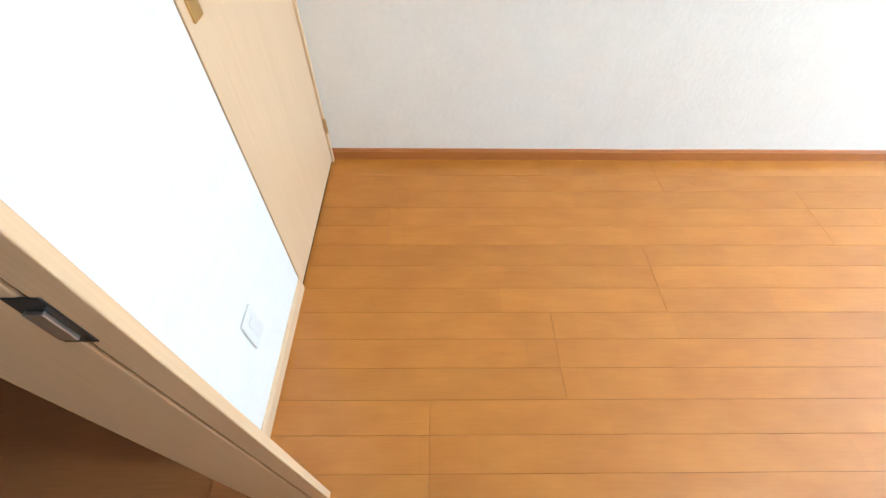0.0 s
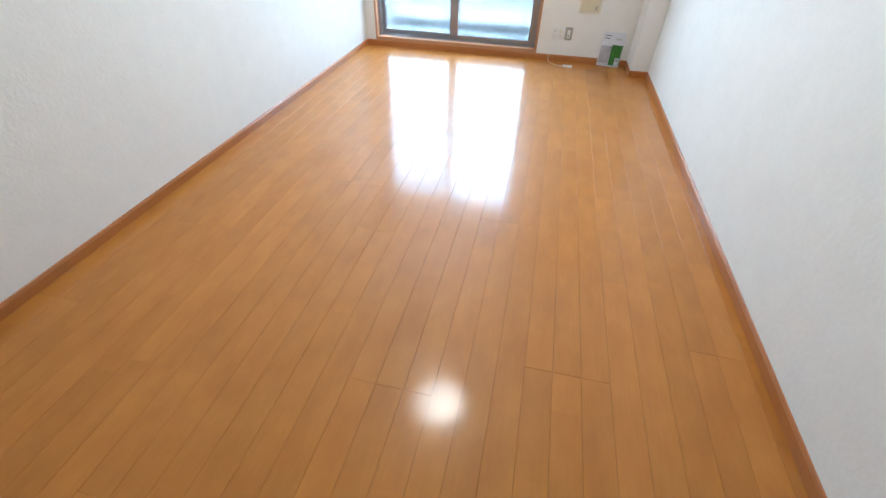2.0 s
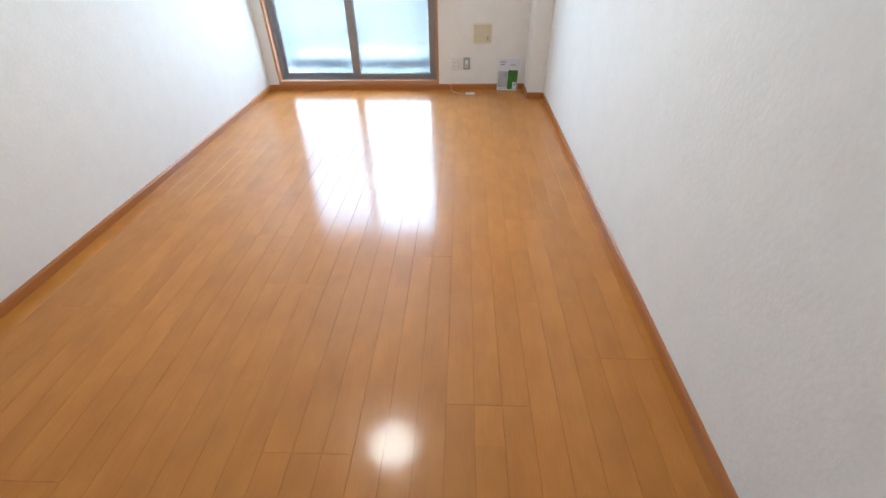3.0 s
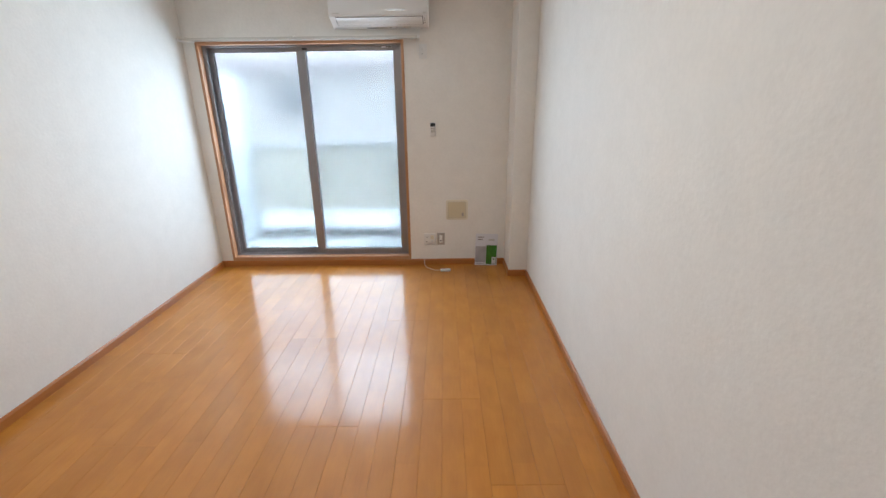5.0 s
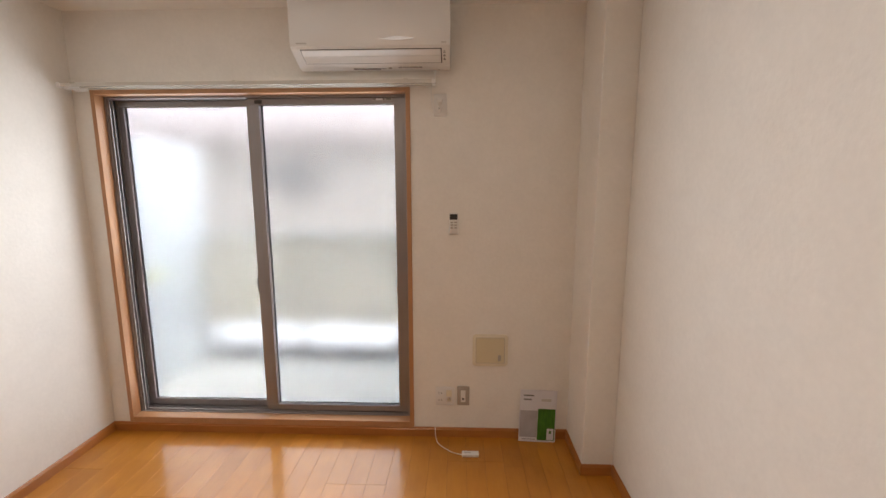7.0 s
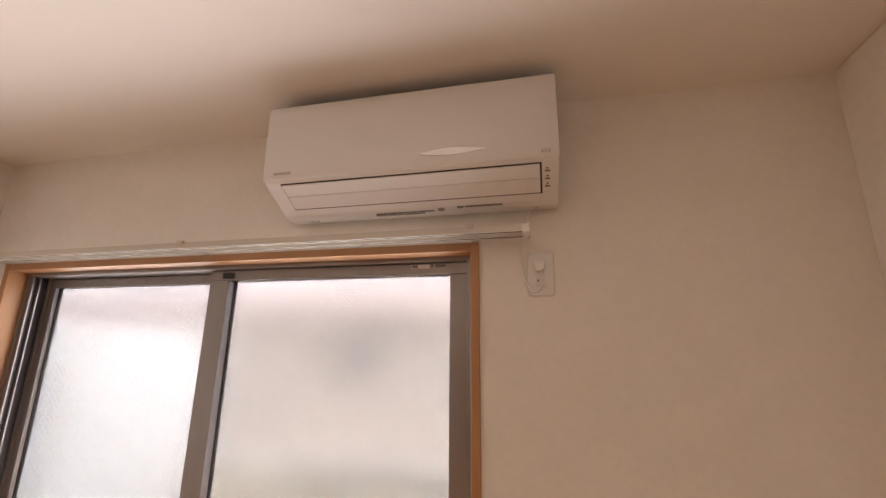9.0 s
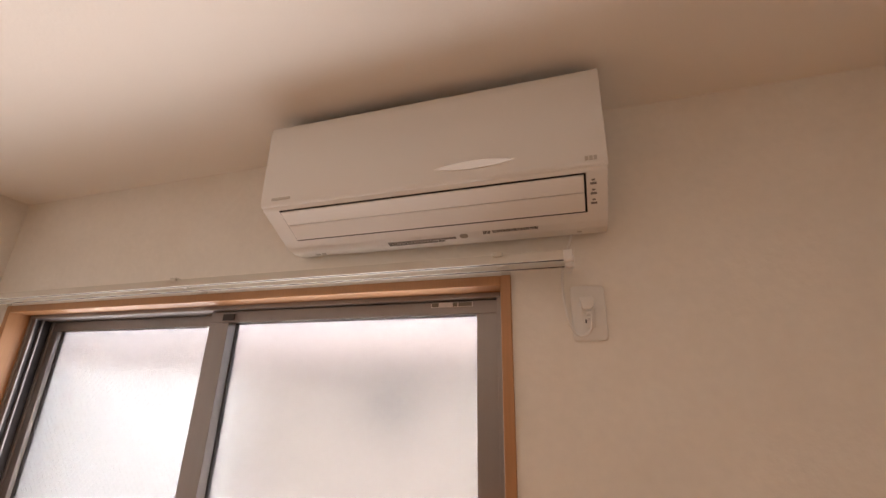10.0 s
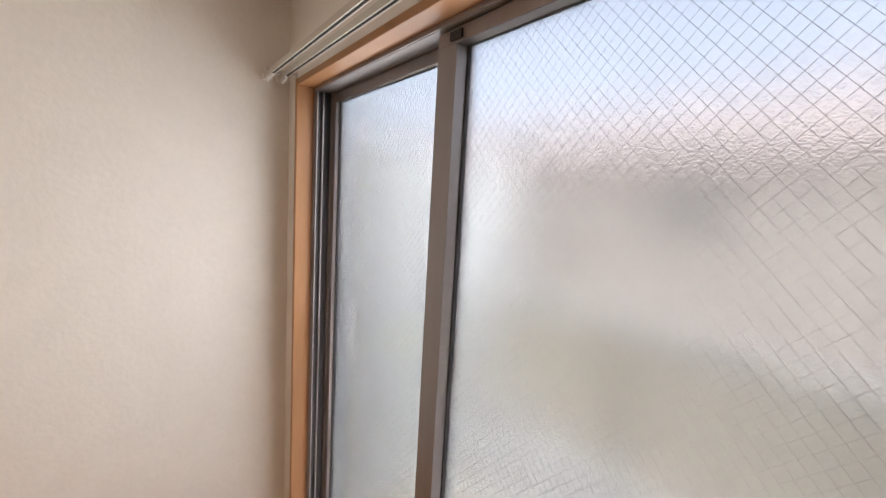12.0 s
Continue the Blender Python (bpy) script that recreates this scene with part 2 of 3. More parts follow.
def prism_bm(profile, x0, x1, axis="x", bevel=0.0, bm=None):
    """Extrudes a closed profile of (a, b) along an axis: x gives (a, b) = (y, z); z gives (x, y); y gives (x, z)."""
    b = bmesh.new()
    put = {"x": lambda a, c, s: (s, a, c), "y": lambda a, c, s: (a, s, c), "z": lambda a, c, s: (a, c, s)}[axis]
    lo = [b.verts.new(put(a, c, x0)) for a, c in profile]
    hi = [b.verts.new(put(a, c, x1)) for a, c in profile]
    b.faces.new(lo)
    b.faces.new(hi[::-1])
    for i in range(len(lo)):
        j = (i + 1) % len(lo)
        b.faces.new((lo[j], lo[i], hi[i], hi[j]))
    bmesh.ops.recalc_face_normals(b, faces=b.faces[:])
    if bevel:
        bmesh.ops.bevel(b, geom=b.edges[:], offset=bevel, segments=2, affect="EDGES", profile=0.5)
    if bm is None:
        return b
    me = bpy.data.meshes.new("tmp")
    b.to_mesh(me)
    b.free()
    bm.from_mesh(me)
    bpy.data.meshes.remove(me)
    return bm


def rounded(x0, z0, x1, z1, r, steps=6):
    """The outline of a rectangle with rounded corners."""
    out = []
    for cx, cz, a in ((x1 - r, z1 - r, 0), (x0 + r, z1 - r, 90), (x0 + r, z0 + r, 180), (x1 - r, z0 + r, 270)):
        out += [(cx + r * math.cos(radians(a + 90 * i / steps)), cz + r * math.sin(radians(a + 90 * i / steps))) for i in range(steps + 1)]
    return out


def lathe_bm(profile, segments=48):
    """Turns a profile of (radius, z) round the z axis."""
    b = bmesh.new()
    rings = []
    for r, z in profile:
        rings.append([b.verts.new((max(r, 1e-4) * math.cos(2 * math.pi * i / segments), max(r, 1e-4) * math.sin(2 * math.pi * i / segments), z)) for i in range(segments)])
    for lo, hi in zip(rings, rings[1:]):
        for i in range(segments):
            j = (i + 1) % segments
            b.faces.new((lo[i], lo[j], hi[j], hi[i]))
    b.faces.new(rings[0][::-1])
    b.faces.new(rings[-1])
    bmesh.ops.recalc_face_normals(b, faces=b.faces[:])
    return b


def tube_bm(points, radius, sides=8, smooth=6):
    """A round cable through points, on a Catmull-Rom line."""
    pts = [Vector(p) for p in points]
    line = []
    for i in range(len(pts) - 1):
        p0, p1, p2, p3 = pts[max(i - 1, 0)], pts[i], pts[i + 1], pts[min(i + 2, len(pts) - 1)]
        for k in range(smooth):
            u = k / smooth
            line.append(0.5 * ((2 * p1) + (p2 - p0) * u + (2 * p0 - 5 * p1 + 4 * p2 - p3) * u * u + (3 * p1 - p0 - 3 * p2 + p3) * u ** 3))
    line.append(pts[-1])
    b = bmesh.new()
    rings = []
    side = None
    for i, p in enumerate(line):
        d = (line[min(i + 1, len(line) - 1)] - line[max(i - 1, 0)]).normalized()
        if side is None:
            side = d.orthogonal().normalized()
        side = (side - d * side.dot(d)).normalized()
        up = d.cross(side)
        rings.append([b.verts.new(p + radius * (math.cos(2 * math.pi * k / sides) * side + math.sin(2 * math.pi * k / sides) * up)) for k in range(sides)])
    for lo, hi in zip(rings, rings[1:]):
        for k in range(sides):
            j = (k + 1) % sides
            b.faces.new((lo[k], lo[j], hi[j], hi[k]))
    b.faces.new(rings[0][::-1])
    b.faces.new(rings[-1])
    return b


def mesh_of(name, bm, mat, smooth=False):
    me = bpy.data.meshes.new(name)
    bm.to_mesh(me)
    bm.free()
    me.materials.append(mat)
    if smooth:
        for p in me.polygons:
            p.use_smooth = True
        me.set_sharp_from_angle(angle=radians(35))
    return me


def thing(name, label, category, kind="", group="", bm=None, mat=None, at=(0, 0, 0), smooth=False):
    ob = new(name, mesh_of(name, bm, mat, smooth) if bm else None)
    ob.location = at
    return tagged(ob, label, category, group, kind)


def part(name, bm, mat, parent, label="", smooth=False):
    ob = new(name, mesh_of(name, bm, mat, smooth))
    ob.parent = parent
    if label:
        ob["label"] = label
    return ob


def structure(name, bm, mat, label, category):
    return thing(name, label, category, "structure", bm=bm, mat=mat)


# ---- the room's shell ----
structure("wall_left", box_bm(-T, YB - T, 0, 0, YW + 0.2, H), WALLPAPER, "white textured wallpaper on the long plain wall", "wall")
structure("wall_right", box_bm(XR, YB - T, 0, XR + T, YW + 0.2, H), WALLPAPER, "white textured wallpaper on the long wall beside the column", "wall")

b = box_bm(0, YW, 0, WX0, YW + 0.2, H)
box_bm(WX1, YW, 0, XR, YW + 0.2, H, bm=b)
box_bm(WX0, YW, WZ1, WX1, YW + 0.2, H, bm=b)
box_bm(WX0, YW, -0.02, WX1, YW + 0.2, WZ0, bm=b)
structure("wall_window", b, WALLPAPER, "white textured wallpaper round the balcony window", "wall")

b = box_bm(0, YB - T, 0, 0.03, YB, H)
box_bm(0.03, YB - T, 2.03, 0.738, YB, H, bm=b)
box_bm(0.738, YB - T, 0, 1.339, YB, H, bm=b)
box_bm(1.339, YB - T, DZ1 - 0.012, DX1 - 0.01, YB, H, bm=b)
box_bm(DX1 - 0.01, YB - T, 0, XR, YB, H, bm=b)
structure("wall_back", b, WALLPAPER, "white textured wallpaper between closet door and hall opening", "wall")

structure("column", box_bm(PX, PY, 0, XR, YW, H, 0.004), WALLPAPER, "white wallpapered corner column beside the window wall", "column")
structure("ceiling", box_bm(-T, YB - T, H, XR + T, YW + 0.2, H + 0.1), CEILING, "white papered ceiling", "ceiling")

# hall behind the opening
b = box_bm(0.20, -3.2, -0.06, 2.30, YB - T, -0.004)
structure("hall_floor", b, HALL_WOOD, "dark brown wooden hall floor in shade", "floor")
b = box_bm(0.10, -3.2, -0.06, 0.20, YB - T, H)
box_bm(2.30, -3.2, -0.06, 2.40, YB - T, H, bm=b)
box_bm(0.10, -3.3, -0.06, 2.40, -3.2, H, bm=b)
structure("hall_wall", b, HALL_WALL, "pale papered hall walls", "wall")
structure("hall_ceiling", box_bm(0.10, -3.3, H, 2.40, YB - T, H + 0.1), CEILING, "white hall ceiling", "ceiling")


# ---- skirting ----
def skirting(name, profile_axis, fixed, a0, a1, toward, mat, label):
    """A skirting board with a rounded upper edge; fixed is the wall's plane, toward the side on which the room lies."""
    d, hgt = 0.009 * toward, 0.060
    prof = [(fixed, 0), (fixed + d, 0), (fixed + d, hgt - 0.014), (fixed + d * 0.72, hgt - 0.0105), (fixed + d * 0.72, hgt - 0.006), (fixed + d * 0.45, hgt - 0.002), (fixed + d * 0.2, hgt), (fixed, hgt)]
    bm = prism_bm(prof, a0, a1, axis=profile_axis)
    return structure(name, bm, mat, label, "skirting board")


skirting("baseboard_left", "y", 0.0, YB, YW, 1, SKIRT, "orange-brown wooden skirting board along the white wall")
skirting("baseboard_right", "y", XR, YB, PY, -1, SKIRT, "orange-brown wooden skirting board along the white wall")
skirting("baseboard_window", "x", YW, 0.010, PX, -1, SKIRT, "red-brown wooden skirting board under the window")
skirting("baseboard_column_side", "y", PX, PY - 0.010, YW - 0.010, -1, SKIRT, "red-brown wooden skirting board on the column")
skirting("baseboard_column_front", "x", PY, PX, XR - 0.010, -1, SKIRT, "red-brown wooden skirting board on the column")
skirting("baseboard_back", "x", YB, 0.738, 1.340, 1, BIRCH, "pale birch skirting board on the back wall")
skirting("baseboard_back_right", "x", YB, DX1, XR - 0.010, 1, BIRCH, "pale birch skirting board on the back wall")

# ---- closet door on the back wall ----
closet = thing("closet_door", "closed pale birch closet door with a brass lever", "door", "structure")
part("door_leaf", box_bm(0.036, YB - 0.034, 0.012, 0.732, YB + 0.002, 2.02, 0.0015), BIRCH, closet)
b = box_bm(0.0105, YB - T + 0.002, 0, 0.033, YB + 0.010, 2.05, 0.002)
box_bm(0.0335, YB - T + 0.002, 2.023, 0.740, YB + 0.010, 2.05, 0.002, bm=b)
part("door_frame", b, BIRCH, closet)
part("back_panel", box_bm(0.031, YB - T, 0.001, 0.737, YB - T + 0.03, 2.029), DARK, closet)
for z in (0.205, 1.86):
    hb = box_bm(0.027, YB + 0.0105, z - 0.035, 0.041, YB + 0.0155, z + 0.035, 0.001)
    box_bm(0.0325, YB + 0.009, z - 0.037, 0.0385, YB + 0.019, z + 0.037, 0.002, bm=hb)
    part("hinge", hb, BRASS, closet, "dull brass hinge")
lever = part("lever_plate", box_bm(0.660, YB + 0.002, 0.925, 0.705, YB + 0.008, 1.06, 0.002), BRASS, closet, "brass backplate")
b = lathe_bm([(0.009, 0), (0.009, 0.045)], 16)
bmesh.ops.transform(b, matrix=Matrix.Translation((0.682, YB + 0.006, 0.975)) @ pose(0, 0, 0, -90, 0, 0), verts=b.verts[:])
box_bm(0.580, YB + 0.040, 0.965, 0.693, YB + 0.054, 0.985, 0.005, bm=b)
part("lever", b, BRASS, lever, "brass lever")

# ---- opening to the hall ----
opening = thing("door_1", "pale birch frame of the open hall doorway", "doorway", "structure")
JF, JY0, JY1 = 1.419, YB + 0.007, YB + 0.208      # face, back and front of the deep jamb
for s, xf in ((1, JF), (-1, DX1 - 0.050)):
    a, c = sorted((xf - s * 0.018, xf))
    part("jamb", box_bm(a, JY1 - 0.044, 0, c, JY1, DZ1 - 0.052, 0.002), BIRCH, opening)
    part("jamb", box_bm(a, JY0, 0, c, JY1 - 0.0515, DZ1 - 0.052, 0.002), BIRCH, opening)
    a2, c2 = sorted((xf - s * 0.017, xf - s * 0.004))
    part("door_seal", box_bm(a2, JY1 - 0.0513, 0, c2, JY1 - 0.0442, DZ1 - 0.053), SEAL, opening, "brown rubber door seal")
part("head_jamb", box_bm(JF - 0.018, JY0, DZ1 - 0.051, DX1 - 0.010, JY1, DZ1 - 0.012, 0.002), BIRCH, opening)
part("threshold", box_bm(JF - 0.079, YB - T + 0.0005, -0.0044, DX1 - 0.0105, YB - 0.0005, 0.0005, 0.001), HALL_WOOD, opening, "brown wooden threshold")
strike = part("strike_plate", box_bm(JF - 0.001, JY1 - 0.066, 0.946, JF + 0.0015, JY1 - 0.033, 1.024, 0.001), DARK, opening, "black strike plate with steel tongue")
part("tongue", box_bm(JF + 0.0012, JY1 - 0.060, 0.958, JF + 0.006, JY1 - 0.042, 1.005, 0.001), STEEL, strike, "steel tongue")

# ---- balcony window ----
window = thing("window_1", "aluminium sliding balcony window with wired frosted panes in a wooden casing", "window", "structure")
CW = 0.024
YC = YW - 0.008
part("casing", box_bm(WX0, YC, WZ0, WX0 + CW, YW + 0.066, WZ1, 0.002), CASING, window)
part("casing", box_bm(WX1 - CW, YC, WZ0, WX1, YW + 0.066, WZ1, 0.002), CASING, window)
part("casing", box_bm(WX0 + CW, YC + 0.0005, WZ1 - CW, WX1 - CW, YW + 0.066, WZ1 - 0.0005, 0.002), CASING, window)
part("window_sill", box_bm(WX0 + CW, YC - 0.001, WZ0, WX1 - CW, YW + 0.066, WZ0 + 0.038, 0.003), CASING, window, "pale worn wooden sill board")
IX0, IX1, IZ0, IZ1 = WX0 + CW, WX1 - CW, WZ0 + 0.038, WZ1 - CW
fr = box_bm(IX0, YW + 0.055, IZ0 - 0.02, IX0 + 0.012, YW + 0.185, IZ1, 0.001)
for y in (0.060, 0.083, 0.1175, 0.150):
    box_bm(IX0 + 0.0115, YW + y, IZ0, IX0 + 0.026, YW + y + 0.006, IZ1, 0.001, bm=fr)
part("side_frame", fr, ALU, window)
# dark filler strips put the grooves' shade into the colour
for y0, y1 in ((0.0665, 0.0825), (0.0895, 0.117), (0.124, 0.1495)):
    part("groove_shade", box_bm(IX0 + 0.0118, YW + y0, IZ0, IX0 + 0.0165, YW + y1, IZ1 - 0.013), ALU_DARK, window, "dark filler strip that stands for shade in the frame's groove")
fr = box_bm(IX1 - 0.012, YW + 0.055, IZ0 - 0.02, IX1, YW + 0.185, IZ1, 0.001)
for y in (0.060, 0.150):
    box_bm(IX1 - 0.022, YW + y, IZ0, IX1 - 0.0115, YW + y + 0.006, IZ1, 0.001, bm=fr)
part("side_frame", fr, ALU, window)
fr = box_bm(IX0 + 0.012, YW + 0.055, IZ1 - 0.012, IX1 - 0.012, YW + 0.185, IZ1, 0.001)
for y, d in ((0.060, 0.0135), (0.112, 0.0135), (0.160, 0.022)):
    box_bm(IX0 + 0.012, YW + y, IZ1 - d, IX1 - 0.012, YW + y + 0.005, IZ1 - 0.0115, 0.001, bm=fr)
part("head_frame", fr, ALU, window)
fr = box_bm(IX0 + 0.012, YW + 0.055, IZ0 - 0.02, IX1 - 0.012, YW + 0.185, IZ0 + 0.004, 0.001)
for y in (0.066, 0.100, 0.138):
    box_bm(IX0 + 0.012, YW + y, IZ0 + 0.003, IX1 - 0.012, YW + y + 0.004, IZ0 + 0.014, 0.001, bm=fr)
part("sill_track", fr, ALU, window)


def wire_bm(x0, x1, z0, z1, y, dx=0.0245, dz=0.0260, r=0.00025):
    """Crossed wires over a pane, cut off at its edges."""
    bm = bmesh.new()
    slope = dz / dx
    n = int(((x1 - x0) * slope + (z1 - z0)) / dz) + 1
    for s in (1, -1):
        for i in range(n):
            # z = zc + s * slope * (x - x0)
            zc = z0 - ((x1 - x0) * slope if s > 0 else 0) + i * dz
            ends = []
            for x in (x0, x1):
                z = zc + s * slope * (x - x0)
                zz = min(max(z, z0), z1)
                ends.append((x0 + (zz - zc) / (s * slope), zz))
            (ax, az), (bx, bz) = ends
            if math.hypot(bx - ax, bz - az) < 0.004 or not (x0 - 1e-6 <= ax <= x1 + 1e-6 and x0 - 1e-6 <= bx <= x1 + 1e-6):
                continue
            d = Vector((bx - ax, 0, bz - az)).normalized()
            o = Vector((-d.z, 0, d.x)) * r
            ring = []
            for px, pz in ((ax, az), (bx, bz)):
                p = Vector((px, y, pz))
                ring.append([bm.verts.new(p + o), bm.verts.new(p + Vector((0, -r, 0))), bm.verts.new(p - o)])
            for k in range(2):
                bm.faces.new((ring[0][k], ring[0][k + 1], ring[1][k + 1], ring[1][k]))
    return bm


def sash(x0, x1, y0, y1, gx0, gx1, gz0, gz1, z0, z1, label):
    """A sliding sash: four aluminium members, gasket, wired pane."""
    empty = new("sash", mesh_of("sash", box_bm(x0, y0, gz0 + 0.003, gx0, y1, gz1 - 0.003, 0.0015), ALU))
    empty.parent = window
    empty["label"] = label
    part("stile", box_bm(gx1, y0, gz0 + 0.003, x1, y1, gz1 - 0.003, 0.0015), ALU, empty)
    part("rail", box_bm(x0, y0 + 0.001, z0, x1, y1 - 0.001, gz0 + 0.0025, 0.0015), ALU, empty)
    part("rail", box_bm(x0, y0 + 0.001, gz1 - 0.0025, x1, y1 - 0.001, z1, 0.0015), ALU, empty)
    yc = y1 - 0.006
    gk = box_bm(gx0 - 0.001, yc - 0.009, gz0, gx0 + 0.004, yc + 0.005, gz1)
    box_bm(gx1 - 0.004, yc - 0.009, gz0, gx1 + 0.001, yc + 0.005, gz1, bm=gk)
    box_bm(gx0 + 0.004, yc - 0.009, gz0 - 0.001, gx1 - 0.004, yc + 0.005, gz0 + 0.003, bm=gk)
    box_bm(gx0 + 0.004, yc - 0.009, gz1 - 0.003, gx1 - 0.004, yc + 0.005, gz1 + 0.001, bm=gk)
    part("gasket", gk, ALU_DARK, empty, "black rubber gasket")
    pane = part("pane", box_bm(gx0, yc - 0.003, gz0, gx1, yc + 0.003, gz1), GLASS, empty, "frosted wired glass pane")
    pane.visible_shadow = False
    w = part("wire_mesh", wire_bm(gx0 + 0.004, gx1 - 0.004, gz0 + 0.003, gz1 - 0.003, yc - 0.0034), WIRE, empty, "fine crossed wires in the glass")
    tagged(w, kind="stuff")
    return empty


ZB, ZT = IZ0 + 0.016, IZ1 - 0.014
inner = sash(0.938, IX1 - 0.013, YW + 0.074, YW + 0.119, 1.010, 1.776, 0.145, 1.963, ZB, ZT, "inner sliding sash of grey aluminium")
outer = sash(IX0 + 0.022, 0.985, YW + 0.1225, YW + 0.152, 0.186, 0.918, 0.145, 1.963, ZB, ZT, "outer sliding sash of grey aluminium")
lk = box_bm(0.9255, YW + 0.084, 0.872, 0.9378, YW + 0.097, 0.962, 0.003)
box_bm(0.9195, YW + 0.086, 0.893, 0.927, YW + 0.095, 0.942, 0.003, bm=lk)
part("crescent_lock", lk, ALU_DARK, window, "dark crescent lock")
part("maker_label", box_bm(1.655, YW + 0.0735, 1.979, 1.766, YW + 0.0752, 1.991), PAPER, inner, "small printed label strip")
part("meeting_block", box_bm(0.988, YW + 0.069, 1.966, 1.030, YW + 0.0735, IZ1 - 0.0225, 0.001), ALU_DARK, window, "dark weather block")
for x0, x1 in ((1.657, 1.676), (1.714, 1.726), (1.729, 1.764)):
    part("label_print", box_bm(x0, YW + 0.0726, 1.980, x1, YW + 0.0734, 1.990), INK, window, "dark unreadable print")

# daylight scattered by the panes
for gx0, gx1, yp, open_view in ((1.014, 1.772, YW + 0.0730, 1.05), (0.190, 0.914, YW + 0.1215, 0.66)):      # the partition stands before the outer pane
    # the upper part sees the open sky, the lower part the parapet and the house
    for z0, z1, share in ((1.08, 1.959, 1.0), (0.149, 1.08, 0.43)):
        ld = bpy.data.lights.new("pane_daylight", "AREA")
        ld.shape, ld.size, ld.size_y = "RECTANGLE", gx1 - gx0, z1 - z0
        ld.energy, ld.color = PANE_LIGHT * (z1 - z0) * share * open_view, (0.85, 0.945, 1.0)
        ld.spread = radians(155)
        lo = new("pane_daylight", ld)
        lo.matrix_world = look(((gx0 + gx1) / 2, yp, (z0 + z1) / 2), ((gx0 + gx1) / 2, 0, (z0 + z1) / 2))

# ---- curtain rail ----
rail = thing("curtain_rail", "cream double curtain rail over the window", "curtain rail")
RZ = 2.030
for yy in (YW - 0.095, YW - 0.047):
    prof = [(-0.0085, 0.0), (-0.0046, 0.0), (-0.0046, 0.0025), (-0.0065, 0.0025), (-0.0065, 0.016), (0.0065, 0.016), (0.0065, 0.0025), (0.0046, 0.0025),
            (0.0046, 0.0), (0.0085, 0.0), (0.0085, 0.019), (-0.0085, 0.019)]
    track = part("track", prism_bm([(yy + a, RZ + c) for a, c in prof], 0.085, 2.000, "x"), RAIL, rail)
    # black strip fills the opening in place of the shade inside
    part("slot", box_bm(0.086, yy - 0.0045, RZ + 0.0008, 1.999, yy + 0.0045, RZ + 0.0024), BLACK, track, "black strip that stands for shade in the rail's slot")
    part("end_piece", box_bm(0.030, yy - 0.0070, RZ + 0.002, 0.0845, yy + 0.0070, RZ + 0.016, 0.002), RAIL, track)
    for x0, x1 in ((0.010, 0.034), (1.998, 2.018)):
        part("end_cap", box_bm(x0, yy - 0.0105, RZ - 0.003, x1, yy + 0.0105, RZ + 0.0215, 0.003), WHITE_PLASTIC, track)
    for k in range(7):
        x = 0.060 + k * 0.0105
        rb = box_bm(x, yy - 0.005, RZ - 0.006, x + 0.008, yy + 0.005, RZ + 0.0015, 0.001)
        box_bm(x + 0.0025, yy - 0.0015, RZ - 0.016, x + 0.0055, yy + 0.0015, RZ - 0.005, bm=rb)
        part("runner", rb, WHITE_PLASTIC, track)
    hk = tube_bm([(2.012, yy, RZ - 0.002), (2.013, yy, RZ - 0.008), (2.010, yy, RZ - 0.014), (2.004, yy, RZ - 0.012)], 0.0016, 6)
    part("end_hook", hk, WHITE_PLASTIC, track)
for x in (0.100, 0.973, 1.864):
    bb = box_bm(x - 0.011, YW - 0.108, RZ + 0.0192, x + 0.011, YW, RZ + 0.022, 0.001)
    box_bm(x - 0.011, YW - 0.003, RZ, x + 0.011, YW - 0.0005, RZ + 0.034, 0.001, bm=bb)
    box_bm(x - 0.010, YW - 0.112, RZ + 0.014, x + 0.010, YW - 0.1045, RZ + 0.0225, 0.001, bm=bb)
    br = part("bracket", bb, RAIL, rail, "small metal bracket")
    part("clip", box_bm(x - 0.009, YW - 0.083, RZ + 0.004, x + 0.006, YW - 0.062, RZ + 0.0185, 0.002), GREY_PLASTIC, br, "grey clip")
    part("screw", box_bm(x - 0.004, YW - 0.0045, RZ + 0.023, x + 0.004, YW - 0.0031, RZ + 0.031, 0.001), STEEL, br)

# ---- air conditioner ----
ac = thing("air_conditioner", "white wall air conditioner with closed flaps above the window", "air conditioner")
AX0, AX1 = 1.312, 2.093
prof = [(YW, 2.398), (YW, 2.130), (YW - 0.008, 2.116), (YW - 0.030, 2.109), (YW - 0.064, 2.108), (YW - 0.088, 2.114), (YW - 0.107, 2.1255), (YW - 0.194, 2.1725),
        (YW - 0.199, 2.180), (YW - 0.194, 2.384), (YW - 0.182, 2.395), (YW - 0.17, 2.398)]
part("body", prism_bm(prof, AX0, AX1, "x", 0.003), AC_WHITE, ac, smooth=True)
prof = [(YW - 0.193, 2.1795), (YW - 0.202, 2.1795), (YW - 0.205, 2.184), (YW - 0.208, 2.26), (YW - 0.2105, 2.378), (YW - 0.209, 2.392), (YW - 0.202, 2.401), (YW - 0.185, 2.402), (YW - 0.185, 2.19)]
front = part("front_panel", prism_bm(prof, AX0 - 0.001, AX1 + 0.001, "x", 0.002), AC_WHITE, ac, smooth=True)


